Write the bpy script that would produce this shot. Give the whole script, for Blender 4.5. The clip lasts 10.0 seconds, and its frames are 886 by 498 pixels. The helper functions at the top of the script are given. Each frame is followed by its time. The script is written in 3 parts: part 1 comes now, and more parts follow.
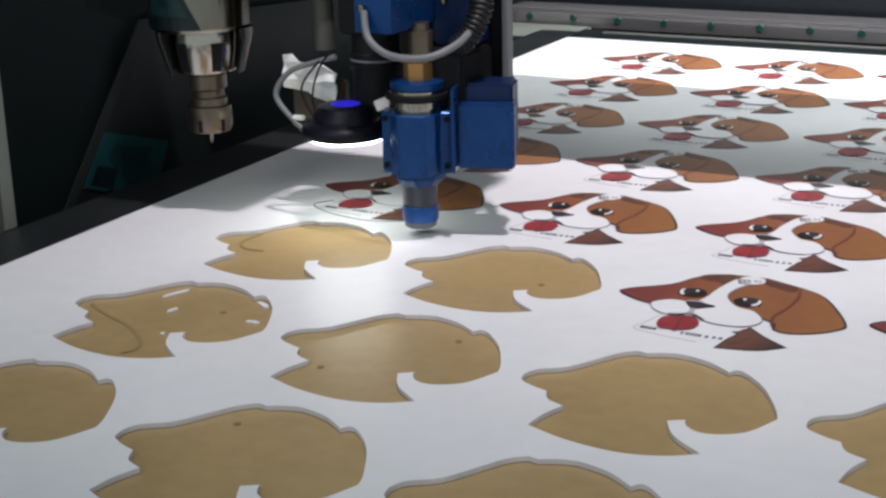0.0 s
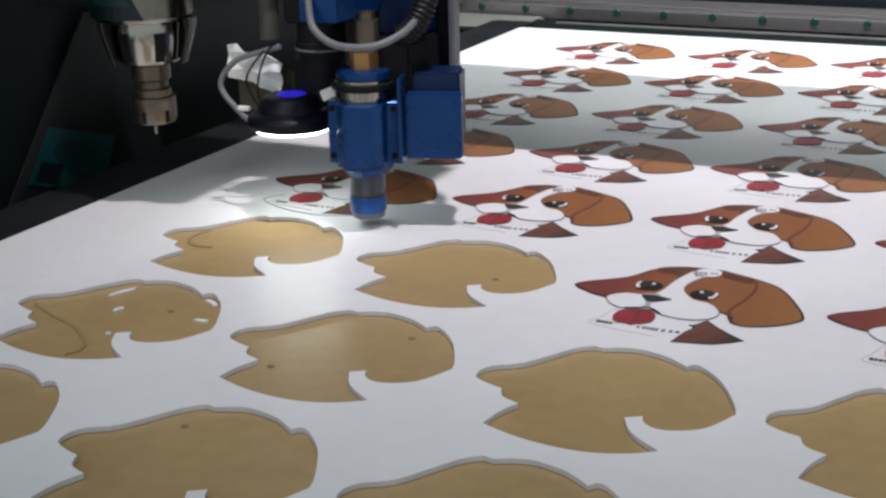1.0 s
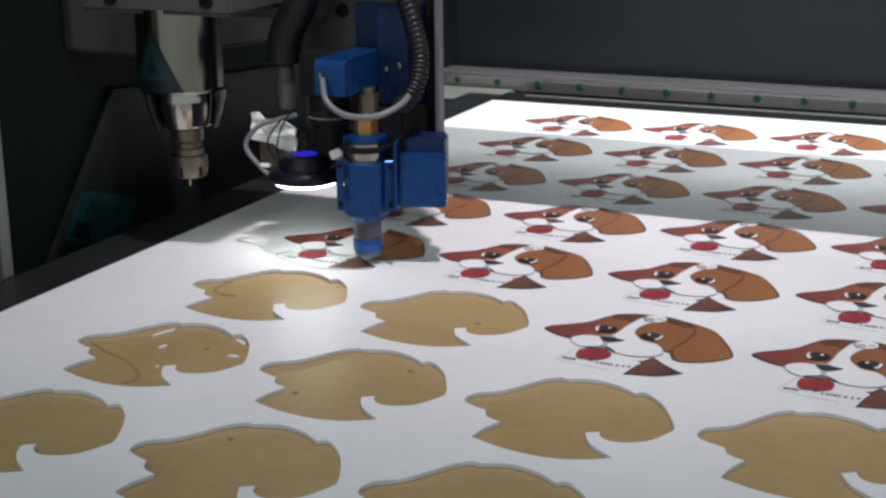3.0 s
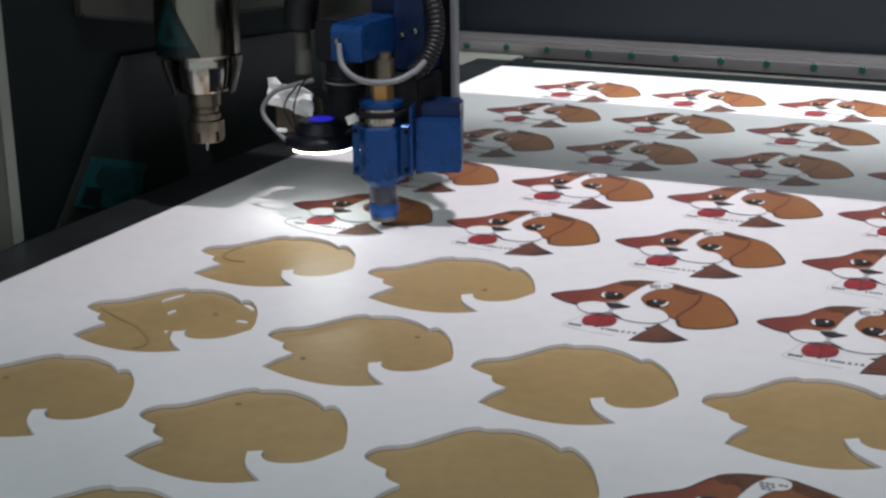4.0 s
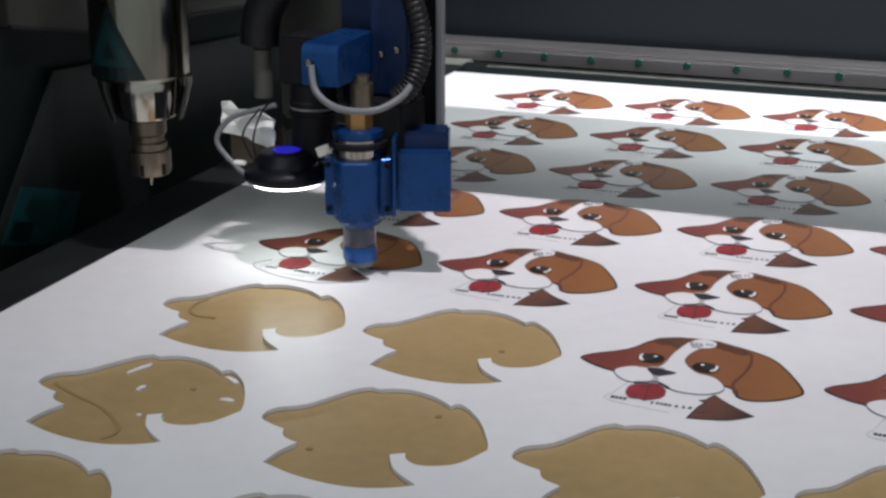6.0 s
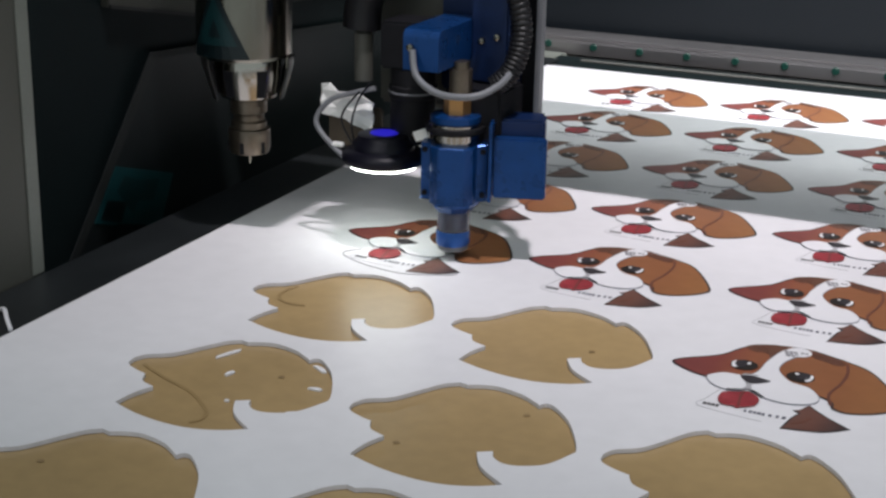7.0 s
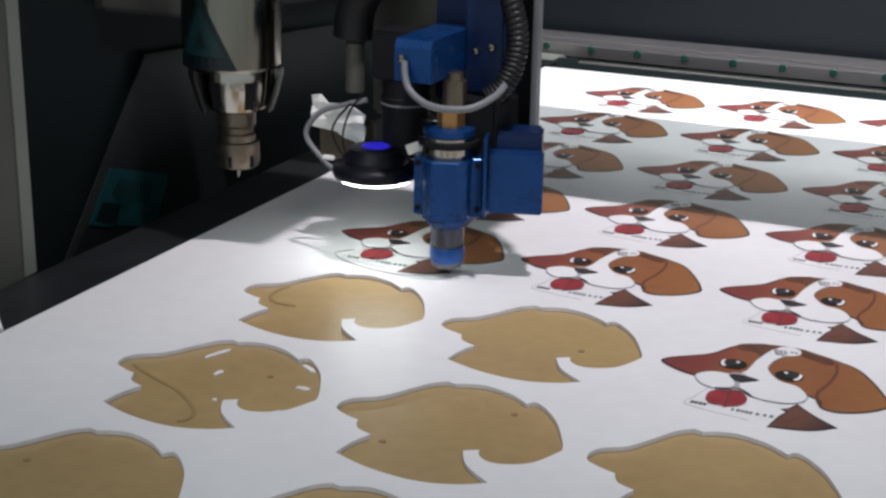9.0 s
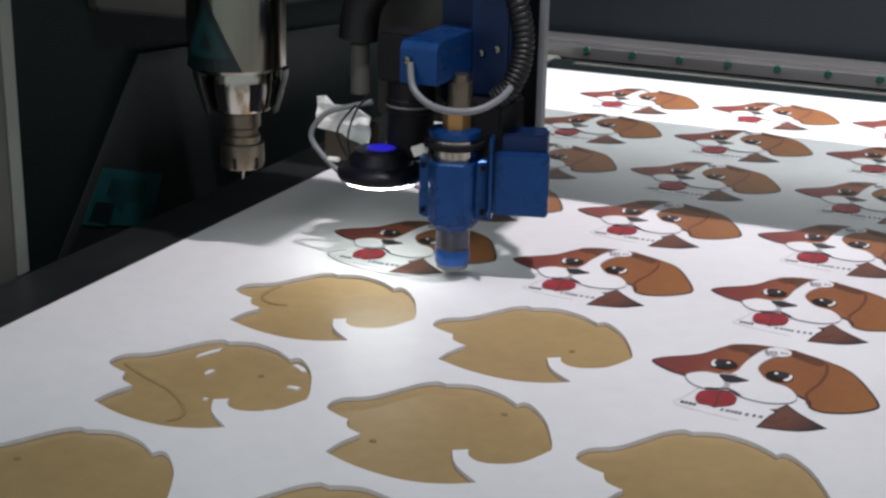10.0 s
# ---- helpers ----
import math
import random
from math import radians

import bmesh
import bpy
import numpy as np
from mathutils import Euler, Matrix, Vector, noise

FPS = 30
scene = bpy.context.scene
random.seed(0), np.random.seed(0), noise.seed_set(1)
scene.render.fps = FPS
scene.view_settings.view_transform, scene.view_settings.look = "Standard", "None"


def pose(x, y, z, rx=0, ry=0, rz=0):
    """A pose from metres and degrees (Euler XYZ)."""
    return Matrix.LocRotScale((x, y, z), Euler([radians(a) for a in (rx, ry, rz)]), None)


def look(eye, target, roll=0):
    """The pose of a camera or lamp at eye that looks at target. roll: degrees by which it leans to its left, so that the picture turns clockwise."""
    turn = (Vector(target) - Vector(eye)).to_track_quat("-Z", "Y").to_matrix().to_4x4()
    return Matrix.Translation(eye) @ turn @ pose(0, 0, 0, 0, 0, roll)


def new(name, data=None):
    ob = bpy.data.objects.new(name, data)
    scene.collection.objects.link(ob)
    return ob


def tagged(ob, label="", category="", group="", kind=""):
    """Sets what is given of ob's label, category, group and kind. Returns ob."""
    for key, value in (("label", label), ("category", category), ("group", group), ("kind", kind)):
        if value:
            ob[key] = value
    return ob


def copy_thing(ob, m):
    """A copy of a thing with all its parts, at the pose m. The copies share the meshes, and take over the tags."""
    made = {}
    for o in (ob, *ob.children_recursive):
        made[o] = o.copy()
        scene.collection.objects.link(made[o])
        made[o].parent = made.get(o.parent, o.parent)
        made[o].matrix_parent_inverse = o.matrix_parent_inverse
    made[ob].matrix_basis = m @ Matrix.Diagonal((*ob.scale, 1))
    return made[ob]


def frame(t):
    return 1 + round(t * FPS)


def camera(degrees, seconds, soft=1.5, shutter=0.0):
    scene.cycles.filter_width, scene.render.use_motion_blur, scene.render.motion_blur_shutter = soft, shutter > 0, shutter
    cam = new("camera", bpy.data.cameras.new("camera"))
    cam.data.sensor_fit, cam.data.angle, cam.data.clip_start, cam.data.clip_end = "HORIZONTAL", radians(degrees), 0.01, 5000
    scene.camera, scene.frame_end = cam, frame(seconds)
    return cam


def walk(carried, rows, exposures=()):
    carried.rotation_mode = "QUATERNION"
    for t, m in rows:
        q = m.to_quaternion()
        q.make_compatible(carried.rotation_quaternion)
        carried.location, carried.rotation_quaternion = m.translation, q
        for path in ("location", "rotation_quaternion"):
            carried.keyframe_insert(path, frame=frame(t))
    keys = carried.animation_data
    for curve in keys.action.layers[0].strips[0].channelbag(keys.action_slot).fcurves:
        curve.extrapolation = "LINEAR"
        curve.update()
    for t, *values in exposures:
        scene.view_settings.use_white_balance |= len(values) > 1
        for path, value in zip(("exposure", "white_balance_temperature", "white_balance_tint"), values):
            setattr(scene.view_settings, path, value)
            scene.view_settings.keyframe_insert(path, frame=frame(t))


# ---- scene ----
cam = camera(33.0, 10.0, soft=2.6)
PATH = [
    (0, pose(0.5235, -0.9646, 0.3206, 72.543, 1.363, 27.364)),
    (0.5, pose(0.5191, -0.9522, 0.3173, 72.594, 1.470, 26.033)),
    (1, pose(0.5173, -0.9483, 0.3174, 72.162, 1.377, 25.565)),
    (1.2, pose(0.5168, -0.9478, 0.3168, 72.649, 1.475, 25.561)),
    (1.5, pose(0.5166, -0.9482, 0.3182, 73.921, 1.349, 25.598)),
    (1.8, pose(0.5192, -0.9675, 0.3242, 74.168, 1.079, 25.010)),
    (2, pose(0.5317, -0.9970, 0.3298, 74.230, 1.039, 25.045)),
    (2.5, pose(0.5616, -1.0910, 0.3582, 74.335, 0.715, 24.371)),
    (3.8, pose(0.5845, -1.1293, 0.3755, 73.335, 0.749, 24.463)),
    (4, pose(0.5822, -1.1241, 0.3744, 72.890, 0.730, 24.741)),
    (4.5, pose(0.5844, -1.0828, 0.3742, 71.900, 0.644, 23.855)),
    (4.8, pose(0.5547, -1.0519, 0.3733, 71.556, 0.734, 20.725)),
    (5, pose(0.5200, -1.0421, 0.3825, 72.388, 1.207, 18.697)),
    (5.2, pose(0.4973, -1.0482, 0.3935, 72.301, 1.556, 18.732)),
    (5.5, pose(0.4550, -1.0237, 0.3813, 73.196, 1.616, 19.018)),
    (6, pose(0.4327, -1.0056, 0.3764, 72.181, -0.044, 20.292)),
    (6.2, pose(0.4191, -1.0081, 0.3806, 71.541, -0.739, 21.578)),
    (7.5, pose(0.4225, -0.9941, 0.3737, 71.925, -1.043, 24.152)),
    (8, pose(0.4279, -0.9932, 0.3724, 71.677, -1.088, 23.792)),
    (8.5, pose(0.4305, -0.9947, 0.3722, 71.999, -0.907, 24.145)),
    (9, pose(0.4324, -0.9964, 0.3742, 71.913, -1.008, 24.091)),
    (9.5, pose(0.4368, -0.9962, 0.3727, 71.834, -1.032, 24.201)),
    (10, pose(0.4377, -0.9959, 0.3743, 71.945, -1.133, 24.080)),
]
walk(cam, PATH, [(0, 0.08), (0.5, 0.06), (1, -0.04), (1.5, -0.16), (2.5, -0.06), (4, -0.08), (4.5, -0.12), (4.8, -0.08), (5, -0.27), (5.5, -0.16), (6, -0.22), (7.5, -0.08), (10, -0.06)])

# ---------------------------------------------------------------- light
world = bpy.data.worlds.new("hall_light")
scene.world = world
world.use_nodes = True
world.node_tree.nodes["Background"].inputs[0].default_value = (0.82, 0.95, 0.97, 1)
world.node_tree.nodes["Background"].inputs[1].default_value = 0.45


def strip_light(name, eye, target, length, width, watts, colour, spread=180):
    data = bpy.data.lights.new(name, "AREA")
    data.shape, data.size, data.size_y = "RECTANGLE", length, width
    data.energy, data.color, data.spread = watts, colour, radians(spread)
    ob = new(name, data)
    ob.matrix_world = look(eye, target)
    return ob


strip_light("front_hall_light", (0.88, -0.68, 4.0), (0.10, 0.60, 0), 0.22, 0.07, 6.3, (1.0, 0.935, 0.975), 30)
# Added lamp, low behind the beam, to soften the shade under it.
strip_light("rear_fill_light", (0.3, 0.78, 0.62), (0.3, 0.68, 0), 2.4, 0.42, 9.2, (0.94, 1.0, 0.99), 160)
# Added fill lamp that brightens the dark band beneath the beam.
strip_light("side_fill_light", (-0.2, -5.5, 3.6), (0.1, 0.3, 0), 1.8, 0.75, 44.0, (1.0, 0.975, 0.995))


# ---------------------------------------------------------------- materials
def mat(name, colour, rough=0.5, metal=0.0, vary=0.12, scale=40.0, bump=0.0, fine=400.0, coat=0.0, stretch=(1, 1, 1), rough_vary=0.1, spec=0.5):
    m = bpy.data.materials.new(name)
    m.use_nodes = True
    nt = m.node_tree
    n, l = nt.nodes, nt.links
    b = n["Principled BSDF"]
    tc = n.new("ShaderNodeTexCoord")
    mp = n.new("ShaderNodeMapping")
    mp.inputs["Scale"].default_value = stretch
    l.new(tc.outputs["Object"], mp.inputs["Vector"])
    big = n.new("ShaderNodeTexNoise")
    big.inputs["Scale"].default_value, big.inputs["Detail"].default_value = scale, 6
    small = n.new("ShaderNodeTexNoise")
    small.inputs["Scale"].default_value, small.inputs["Detail"].default_value = fine, 3
    l.new(mp.outputs[0], big.inputs["Vector"])
    l.new(mp.outputs[0], small.inputs["Vector"])
    add = n.new("ShaderNodeMath")
    add.operation = "MULTIPLY_ADD"
    add.inputs[1].default_value = 0.45
    l.new(small.outputs[0], add.inputs[0])
    l.new(big.outputs[0], add.inputs[2])
    ramp = n.new("ShaderNodeValToRGB")
    ramp.color_ramp.elements[0].position, ramp.color_ramp.elements[1].position = 0.45, 0.9
    ramp.color_ramp.elements[0].color = (*[c * (1 - vary) for c in colour], 1)
    ramp.color_ramp.elements[1].color = (*[min(1, c * (1 + vary)) for c in colour], 1)
    l.new(add.outputs[0], ramp.inputs[0])
    l.new(ramp.outputs[0], b.inputs["Base Color"])
    mr = n.new("ShaderNodeMapRange")
    mr.inputs[3].default_value, mr.inputs[4].default_value = max(0.02, rough - rough_vary), min(1, rough + rough_vary)
    l.new(big.outputs[0], mr.inputs[0])
    l.new(mr.outputs[0], b.inputs["Roughness"])
    b.inputs["Metallic"].default_value = metal
    b.inputs["Coat Weight"].default_value = coat
    b.inputs["Specular IOR Level"].default_value = spec
    if bump:
        bp = n.new("ShaderNodeBump")
        bp.inputs["Strength"].default_value, bp.inputs["Distance"].default_value = bump, 0.001
        l.new(small.outputs[0], bp.inputs["Height"])
        l.new(bp.outputs[0], b.inputs["Normal"])
    return m


def glow(name, colour, strength):
    m = bpy.data.materials.new(name)
    m.use_nodes = True
    b = m.node_tree.nodes["Principled BSDF"]
    b.inputs["Base Color"].default_value = (*[0.3 * c for c in colour], 1)
    b.inputs["Emission Color"].default_value = (*colour, 1)
    b.inputs["Emission Strength"].default_value = strength
    return m


def glass(name, colour, rough=0.08):
    m = bpy.data.materials.new(name)
    m.use_nodes = True
    b = m.node_tree.nodes["Principled BSDF"]
    b.inputs["Base Color"].default_value = (*colour, 1)
    b.inputs["Roughness"].default_value = rough
    b.inputs["Transmission Weight"].default_value = 0.9
    return m


WHITE = mat("white_plastic_sheet", (0.80, 0.79, 0.82), 0.38, vary=0.05, scale=5, fine=60, bump=0.02, rough_vary=0.16)
EDGE = mat("cut_sheet_edge", (0.60, 0.59, 0.63), 0.6, vary=0.1, scale=60)
TAN = mat("tan_table_bed", (0.400, 0.277, 0.134), 0.36, vary=0.13, scale=6, fine=90, bump=0.012)
SPOT = mat("burnt_spot", (0.26, 0.175, 0.085), 0.7)
SCORCH = mat("faint_scorch", (0.31, 0.21, 0.095), 0.45)
INK = mat("dark_print_ink", (0.035, 0.03, 0.035), 0.42, vary=0.15, spec=1.0)
DARKBROWN = mat("dark_brown_print_ink", (0.13, 0.058, 0.036), 0.42, vary=0.15, scale=25, spec=1.0)
MAROON = mat("maroon_print_ink", (0.17, 0.045, 0.038), 0.42, vary=0.12, scale=25, spec=1.0)


def shaded_ink(name, stops, rough=0.42):
    """Printed colour that runs from one tone to the next along the print."""
    m = mat(name, (0.2, 0.1, 0.06), rough, spec=1.0)
    n, l = m.node_tree.nodes, m.node_tree.links
    b = n["Principled BSDF"]
    tc, sep, mr, ramp, noise, mix = (n.new("ShaderNode" + k) for k in ("TexCoord", "SeparateXYZ", "MapRange", "ValToRGB", "TexNoise", "Mix"))
    l.new(tc.outputs["Object"], sep.inputs[0])
    mr.inputs[1].default_value, mr.inputs[2].default_value = stops[0][0] / 1000, stops[-1][0] / 1000
    l.new(sep.outputs["X"], mr.inputs[0])
    l.new(mr.outputs[0], ramp.inputs[0])
    e = ramp.color_ramp.elements
    span = stops[-1][0] - stops[0][0]
    for k, (x, c) in enumerate(stops):
        at = (x - stops[0][0]) / span
        el = e[0] if k == 0 else e[len(e) - 1] if k == len(stops) - 1 else e.new(at)
        el.position, el.color = at, (*c, 1)
    noise.inputs["Scale"].default_value, noise.inputs["Detail"].default_value = 55, 4
    l.new(tc.outputs["Object"], noise.inputs["Vector"])
    mix.data_type, mix.blend_type = "RGBA", "MULTIPLY"
    mix.inputs[0].default_value = 0.35
    l.new(ramp.outputs[0], mix.inputs[6])
    l.new(noise.outputs[0], mix.inputs[7])
    l.new(mix.outputs[2], b.inputs["Base Color"])
    return m


FUR = shaded_ink("brown_fur_ink", [(-124, (0.24, 0.058, 0.056)), (-98, (0.27, 0.066, 0.054)), (-78, (0.33, 0.112, 0.056)), (-50, (0.34, 0.130, 0.056)), (-18, (0.34, 0.132, 0.054)), (24, (0.39, 0.168, 0.060))])
COLLAR = shaded_ink("collar_ink", [(-38, (0.20, 0.090, 0.066)), (-22, (0.19, 0.080, 0.058)), (-11, (0.12, 0.060, 0.050)), (1, (0.035, 0.030, 0.034))])
LINE = mat("thin_brown_print_line", (0.15, 0.055, 0.035), 0.42, spec=1.0)
MIDGREY = mat("light_grey_print_ink", (0.42, 0.41, 0.43), 0.42, spec=1.0)
RED = mat("red_print_ink", (0.30, 0.036, 0.045), 0.42, vary=0.25, scale=90, spec=1.0)
PALE = mat("white_print_ink", (0.80, 0.79, 0.82), 0.45, vary=0.02)
CRESTBROWN = mat("brown_shade_ink", (0.13, 0.052, 0.032), 0.42, vary=0.3, scale=120, spec=1.0)
EYEINK = mat("dark_eye_ink", (0.020, 0.016, 0.014), 0.42, vary=0.3, scale=120, spec=1.0)
MUZZLELINE = mat("bluish_grey_print_line", (0.29, 0.29, 0.34), 0.42, spec=1.0)
FADEDINK = mat("faded_blue_grey_ink", (0.10, 0.10, 0.14), 0.42, spec=1.0)
GREYINK = mat("grey_print_ink", (0.22, 0.21, 0.23), 0.42, spec=1.0)
BLUE = mat("blue_anodised_aluminium", (0.005, 0.048, 0.185), 0.29, metal=0.45, vary=0.12, scale=70, bump=0.04, fine=900)
STEEL = mat("brushed_steel", (0.27, 0.25, 0.21), 0.19, metal=1.0, vary=0.06, scale=20, fine=300, bump=0.01)
DARKSTEEL = mat("darkened_steel", (0.055, 0.053, 0.050), 0.32, metal=0.7, vary=0.12, scale=30, bump=0.01)
POLISHED = mat("polished_steel", (0.52, 0.48, 0.43), 0.16, metal=1.0, vary=0.06, scale=30, bump=0.01)
DULL = mat("dull_grey_metal", (0.24, 0.235, 0.22), 0.5, metal=0.6, vary=0.12, scale=30, bump=0.04)
WARMSTEEL = mat("worn_tool_steel", (0.18, 0.15, 0.118), 0.34, metal=0.9, vary=0.14, scale=60, bump=0.04)
# Darker copy of the cream paint: shade put into the colour.
SHADEDCREAM = mat("shaded_cream_painted_metal", (0.036, 0.038, 0.031), 0.6, vary=0.12, scale=14, bump=0.04)
EDGEGREY = mat("paler_dark_grey_paint", (0.017, 0.0195, 0.0195), 0.6, vary=0.2, scale=14, bump=0.03, spec=0.3)
CREAM = mat("cream_painted_metal", (0.072, 0.072, 0.062), 0.55, vary=0.06, scale=14, bump=0.05)
BLACK = mat("black_plastic", (0.007, 0.007, 0.009), 0.6, vary=0.25, scale=50, bump=0.05, spec=0.2)
GLOSSBLACK = mat("glossy_black_plastic", (0.004, 0.004, 0.009), 0.42, vary=0.2, scale=60, bump=0.02, spec=0.25)
RUBBER = mat("black_rubber", (0.006, 0.006, 0.0075), 0.45, vary=0.2, scale=80, bump=0.05, spec=0.35)
BRASS = mat("brass", (0.44, 0.24, 0.095), 0.32, metal=0.8, vary=0.1)
CABLE = mat("grey_cable_jacket", (0.16, 0.165, 0.18), 0.45, vary=0.06)
TAGBROWN = mat("brown_fibre_plate", (0.06, 0.045, 0.028), 0.6, vary=0.25, scale=60)
PAPER = mat("crumpled_white_tape", (0.85, 0.85, 0.83), 0.7, vary=0.08, scale=60, bump=0.6, fine=180)
DARKPANEL = mat("dark_machine_paint", (0.0062, 0.0112, 0.0122), 0.6, vary=0.18, scale=12, bump=0.02, spec=0.14)
SLATE = mat("slate_blue_panel", (0.0085, 0.0125, 0.0175), 0.5, vary=0.12, scale=5, bump=0.03)
BORDER = mat("dark_table_border", (0.014, 0.0165, 0.0180), 0.38, vary=0.2, scale=20, bump=0.02)
COVER = mat("dark_grey_cover_paint", (0.0105, 0.0138, 0.0145), 0.42, vary=0.15, scale=10, bump=0.03, spec=0.22)
# Darker copy of the blue; on the column it stands for shade.
NAVYSHADE = mat("navy_and_shaded_blue_aluminium", (0.004, 0.018, 0.075), 0.4, metal=0.3, vary=0.15, scale=60)
PLATE = mat("pale_grey_plate_paint", (0.17, 0.18, 0.16), 0.5, vary=0.12, scale=14)
TEAL = mat("teal_warning_sticker", (0.004, 0.042, 0.048), 0.4, vary=0.15)
TEALFACE = mat("darker_teal_sticker_face", (0.003, 0.024, 0.027), 0.4, vary=0.2)
TEALDARK = mat("dark_sticker_border", (0.002, 0.008, 0.010), 0.4, vary=0.15)
GREEN = mat("green_plastic_cap", (0.008, 0.065, 0.048), 0.45, vary=0.15)
RAIL = mat("ground_steel_rail", (0.47, 0.45, 0.46), 0.32, metal=0.85, vary=0.10, scale=6, stretch=(0.6, 6, 6), bump=0.01, rough_vary=0.14)
FLOOR = mat("grey_hall_floor", (0.16, 0.16, 0.17), 0.6, vary=0.15, scale=2)
TUBE = glass("smoked_glass_tube", (0.45, 0.5, 0.6))
RING = glow("ring_lamp", (0.93, 1.0, 0.93), 18.5)
LED = glow("blue_indicator", (0.03, 0.02, 1.0), 0.24)


# ---------------------------------------------------------------- shape helpers
def part(name, bm, material, parent=None, label=""):
    me = bpy.data.meshes.new(name)
    bmesh.ops.recalc_face_normals(bm, faces=bm.faces[:])
    bm.to_mesh(me)
    bm.free()
    me.materials.append(material)
    ob = new(name, me)
    if parent:
        ob.parent = parent
    if label:
        ob["label"] = label
    return ob


def smooth_by_angle(ob, angle=35):
    ob.data.shade_smooth()
    ob.data.set_sharp_from_angle(angle=radians(angle))
    return ob


def box(x0, x1, y0, y1, z0, z1, bevel=0.0, bm=None, seg=2):
    own = bmesh.new()
    bmesh.ops.create_cube(own, size=1, matrix=Matrix.Translation(((x0 + x1) / 2, (y0 + y1) / 2, (z0 + z1) / 2)) @ Matrix.Diagonal((x1 - x0, y1 - y0, z1 - z0, 1)))
    if bevel:
        bmesh.ops.bevel(own, geom=own.edges[:], offset=bevel, segments=seg, affect="EDGES")
    return merge(bm, own)


def merge(bm, own):
    if bm is None:
        return own
    me = bpy.data.meshes.new("join")
    own.to_mesh(me)
    own.free()
    bm.from_mesh(me)
    bpy.data.meshes.remove(me)
    return bm


def lathe(profile, x=0, y=0, seg=40, bm=None, cap=True):
    """Solid of revolution about the vertical through x, y; profile of (radius, height)."""
    own = bmesh.new()
    rings = []
    for r, z in profile:
        rings.append([own.verts.new((x + r * math.cos(2 * math.pi * k / seg), y + r * math.sin(2 * math.pi * k / seg), z)) for k in range(seg)])
    for a, b in zip(rings, rings[1:]):
        for k in range(seg):
            own.faces.new((a[k], a[(k + 1) % seg], b[(k + 1) % seg], b[k]))
    if cap:
        own.faces.new(rings[0])
        own.faces.new(rings[-1])
    return merge(bm, own)


def tube(points, radius, bm=None, seg=10, steps=10, rib=0.0):
    """Round hose through the points."""
    pts = spline([Vector(p) for p in points], steps)
    own = bmesh.new()
    rings = []
    side = Vector((0.31, 0.2, 0.93))
    for k, p in enumerate(pts):
        d = (pts[min(k + 1, len(pts) - 1)] - pts[max(k - 1, 0)]).normalized()
        u = (side - d * side.dot(d)).normalized()
        side, v = u, d.cross(u)
        rings.append([own.verts.new(p + (radius - rib * (k % 3 == 0)) * (math.cos(a) * u + math.sin(a) * v)) for a in [2 * math.pi * j / seg for j in range(seg)]])
    for a, b in zip(rings, rings[1:]):
        for j in range(seg):
            own.faces.new((a[j], a[(j + 1) % seg], b[(j + 1) % seg], b[j]))
    own.faces.new(rings[0])
    own.faces.new(rings[-1])
    return merge(bm, own)


def spline(p, steps):
    out = []
    for k in range(len(p) - 1):
        a, b, c, d = p[max(k - 1, 0)], p[k], p[k + 1], p[min(k + 2, len(p) - 1)]
        for s in range(steps):
            t = s / steps
            out.append(0.5 * (2 * b + (c - a) * t + (2 * a - 5 * b + 4 * c - d) * t * t + (3 * b - 3 * c + d - a) * t ** 3))
    return out + [p[-1]]


def outline(runs, steps=4):
    """Closed outline from runs of points in millimetres: smooth within a run, a corner between two runs."""
    out = []
    for run in runs:
        out += spline([Vector((a / 1000, b / 1000)) for a, b in run], steps)[:-1]
    return out


def closed(points, steps=4):
    """Closed smooth outline with no corner."""
    p = [Vector((a / 1000, b / 1000)) for a, b in points]
    q = p[-2:] + p + p[:2]
    return spline(q, steps)[2 * steps:(2 + len(p)) * steps]


def slab(loop, z0, z1, bm=None):
    own = bmesh.new()
    lo = [own.verts.new((p[0], p[1], z0)) for p in loop]
    hi = [own.verts.new((p[0], p[1], z1)) for p in loop]
    own.faces.new(hi)
    own.faces.new(lo)
    for k in range(len(loop)):
        own.faces.new((lo[k], lo[(k + 1) % len(loop)], hi[(k + 1) % len(loop)], hi[k]))
    bmesh.ops.triangulate(own, faces=[f for f in own.faces if len(f.verts) > 4])
    return merge(bm, own)


def grown(loop, d):
    """The outline moved outwards by d."""
    n = len(loop)
    area = sum(loop[k][0] * loop[(k + 1) % n][1] - loop[(k + 1) % n][0] * loop[k][1] for k in range(n))
    s = 1 if area > 0 else -1
    out = []
    for k in range(n):
        e = loop[(k + 1) % n] - loop[k - 1]
        if e.length < 1e-9:
            out.append(loop[k])
            continue
        out.append(loop[k] + s * d * Vector((e[1], -e[0])) / e.length)
    return out


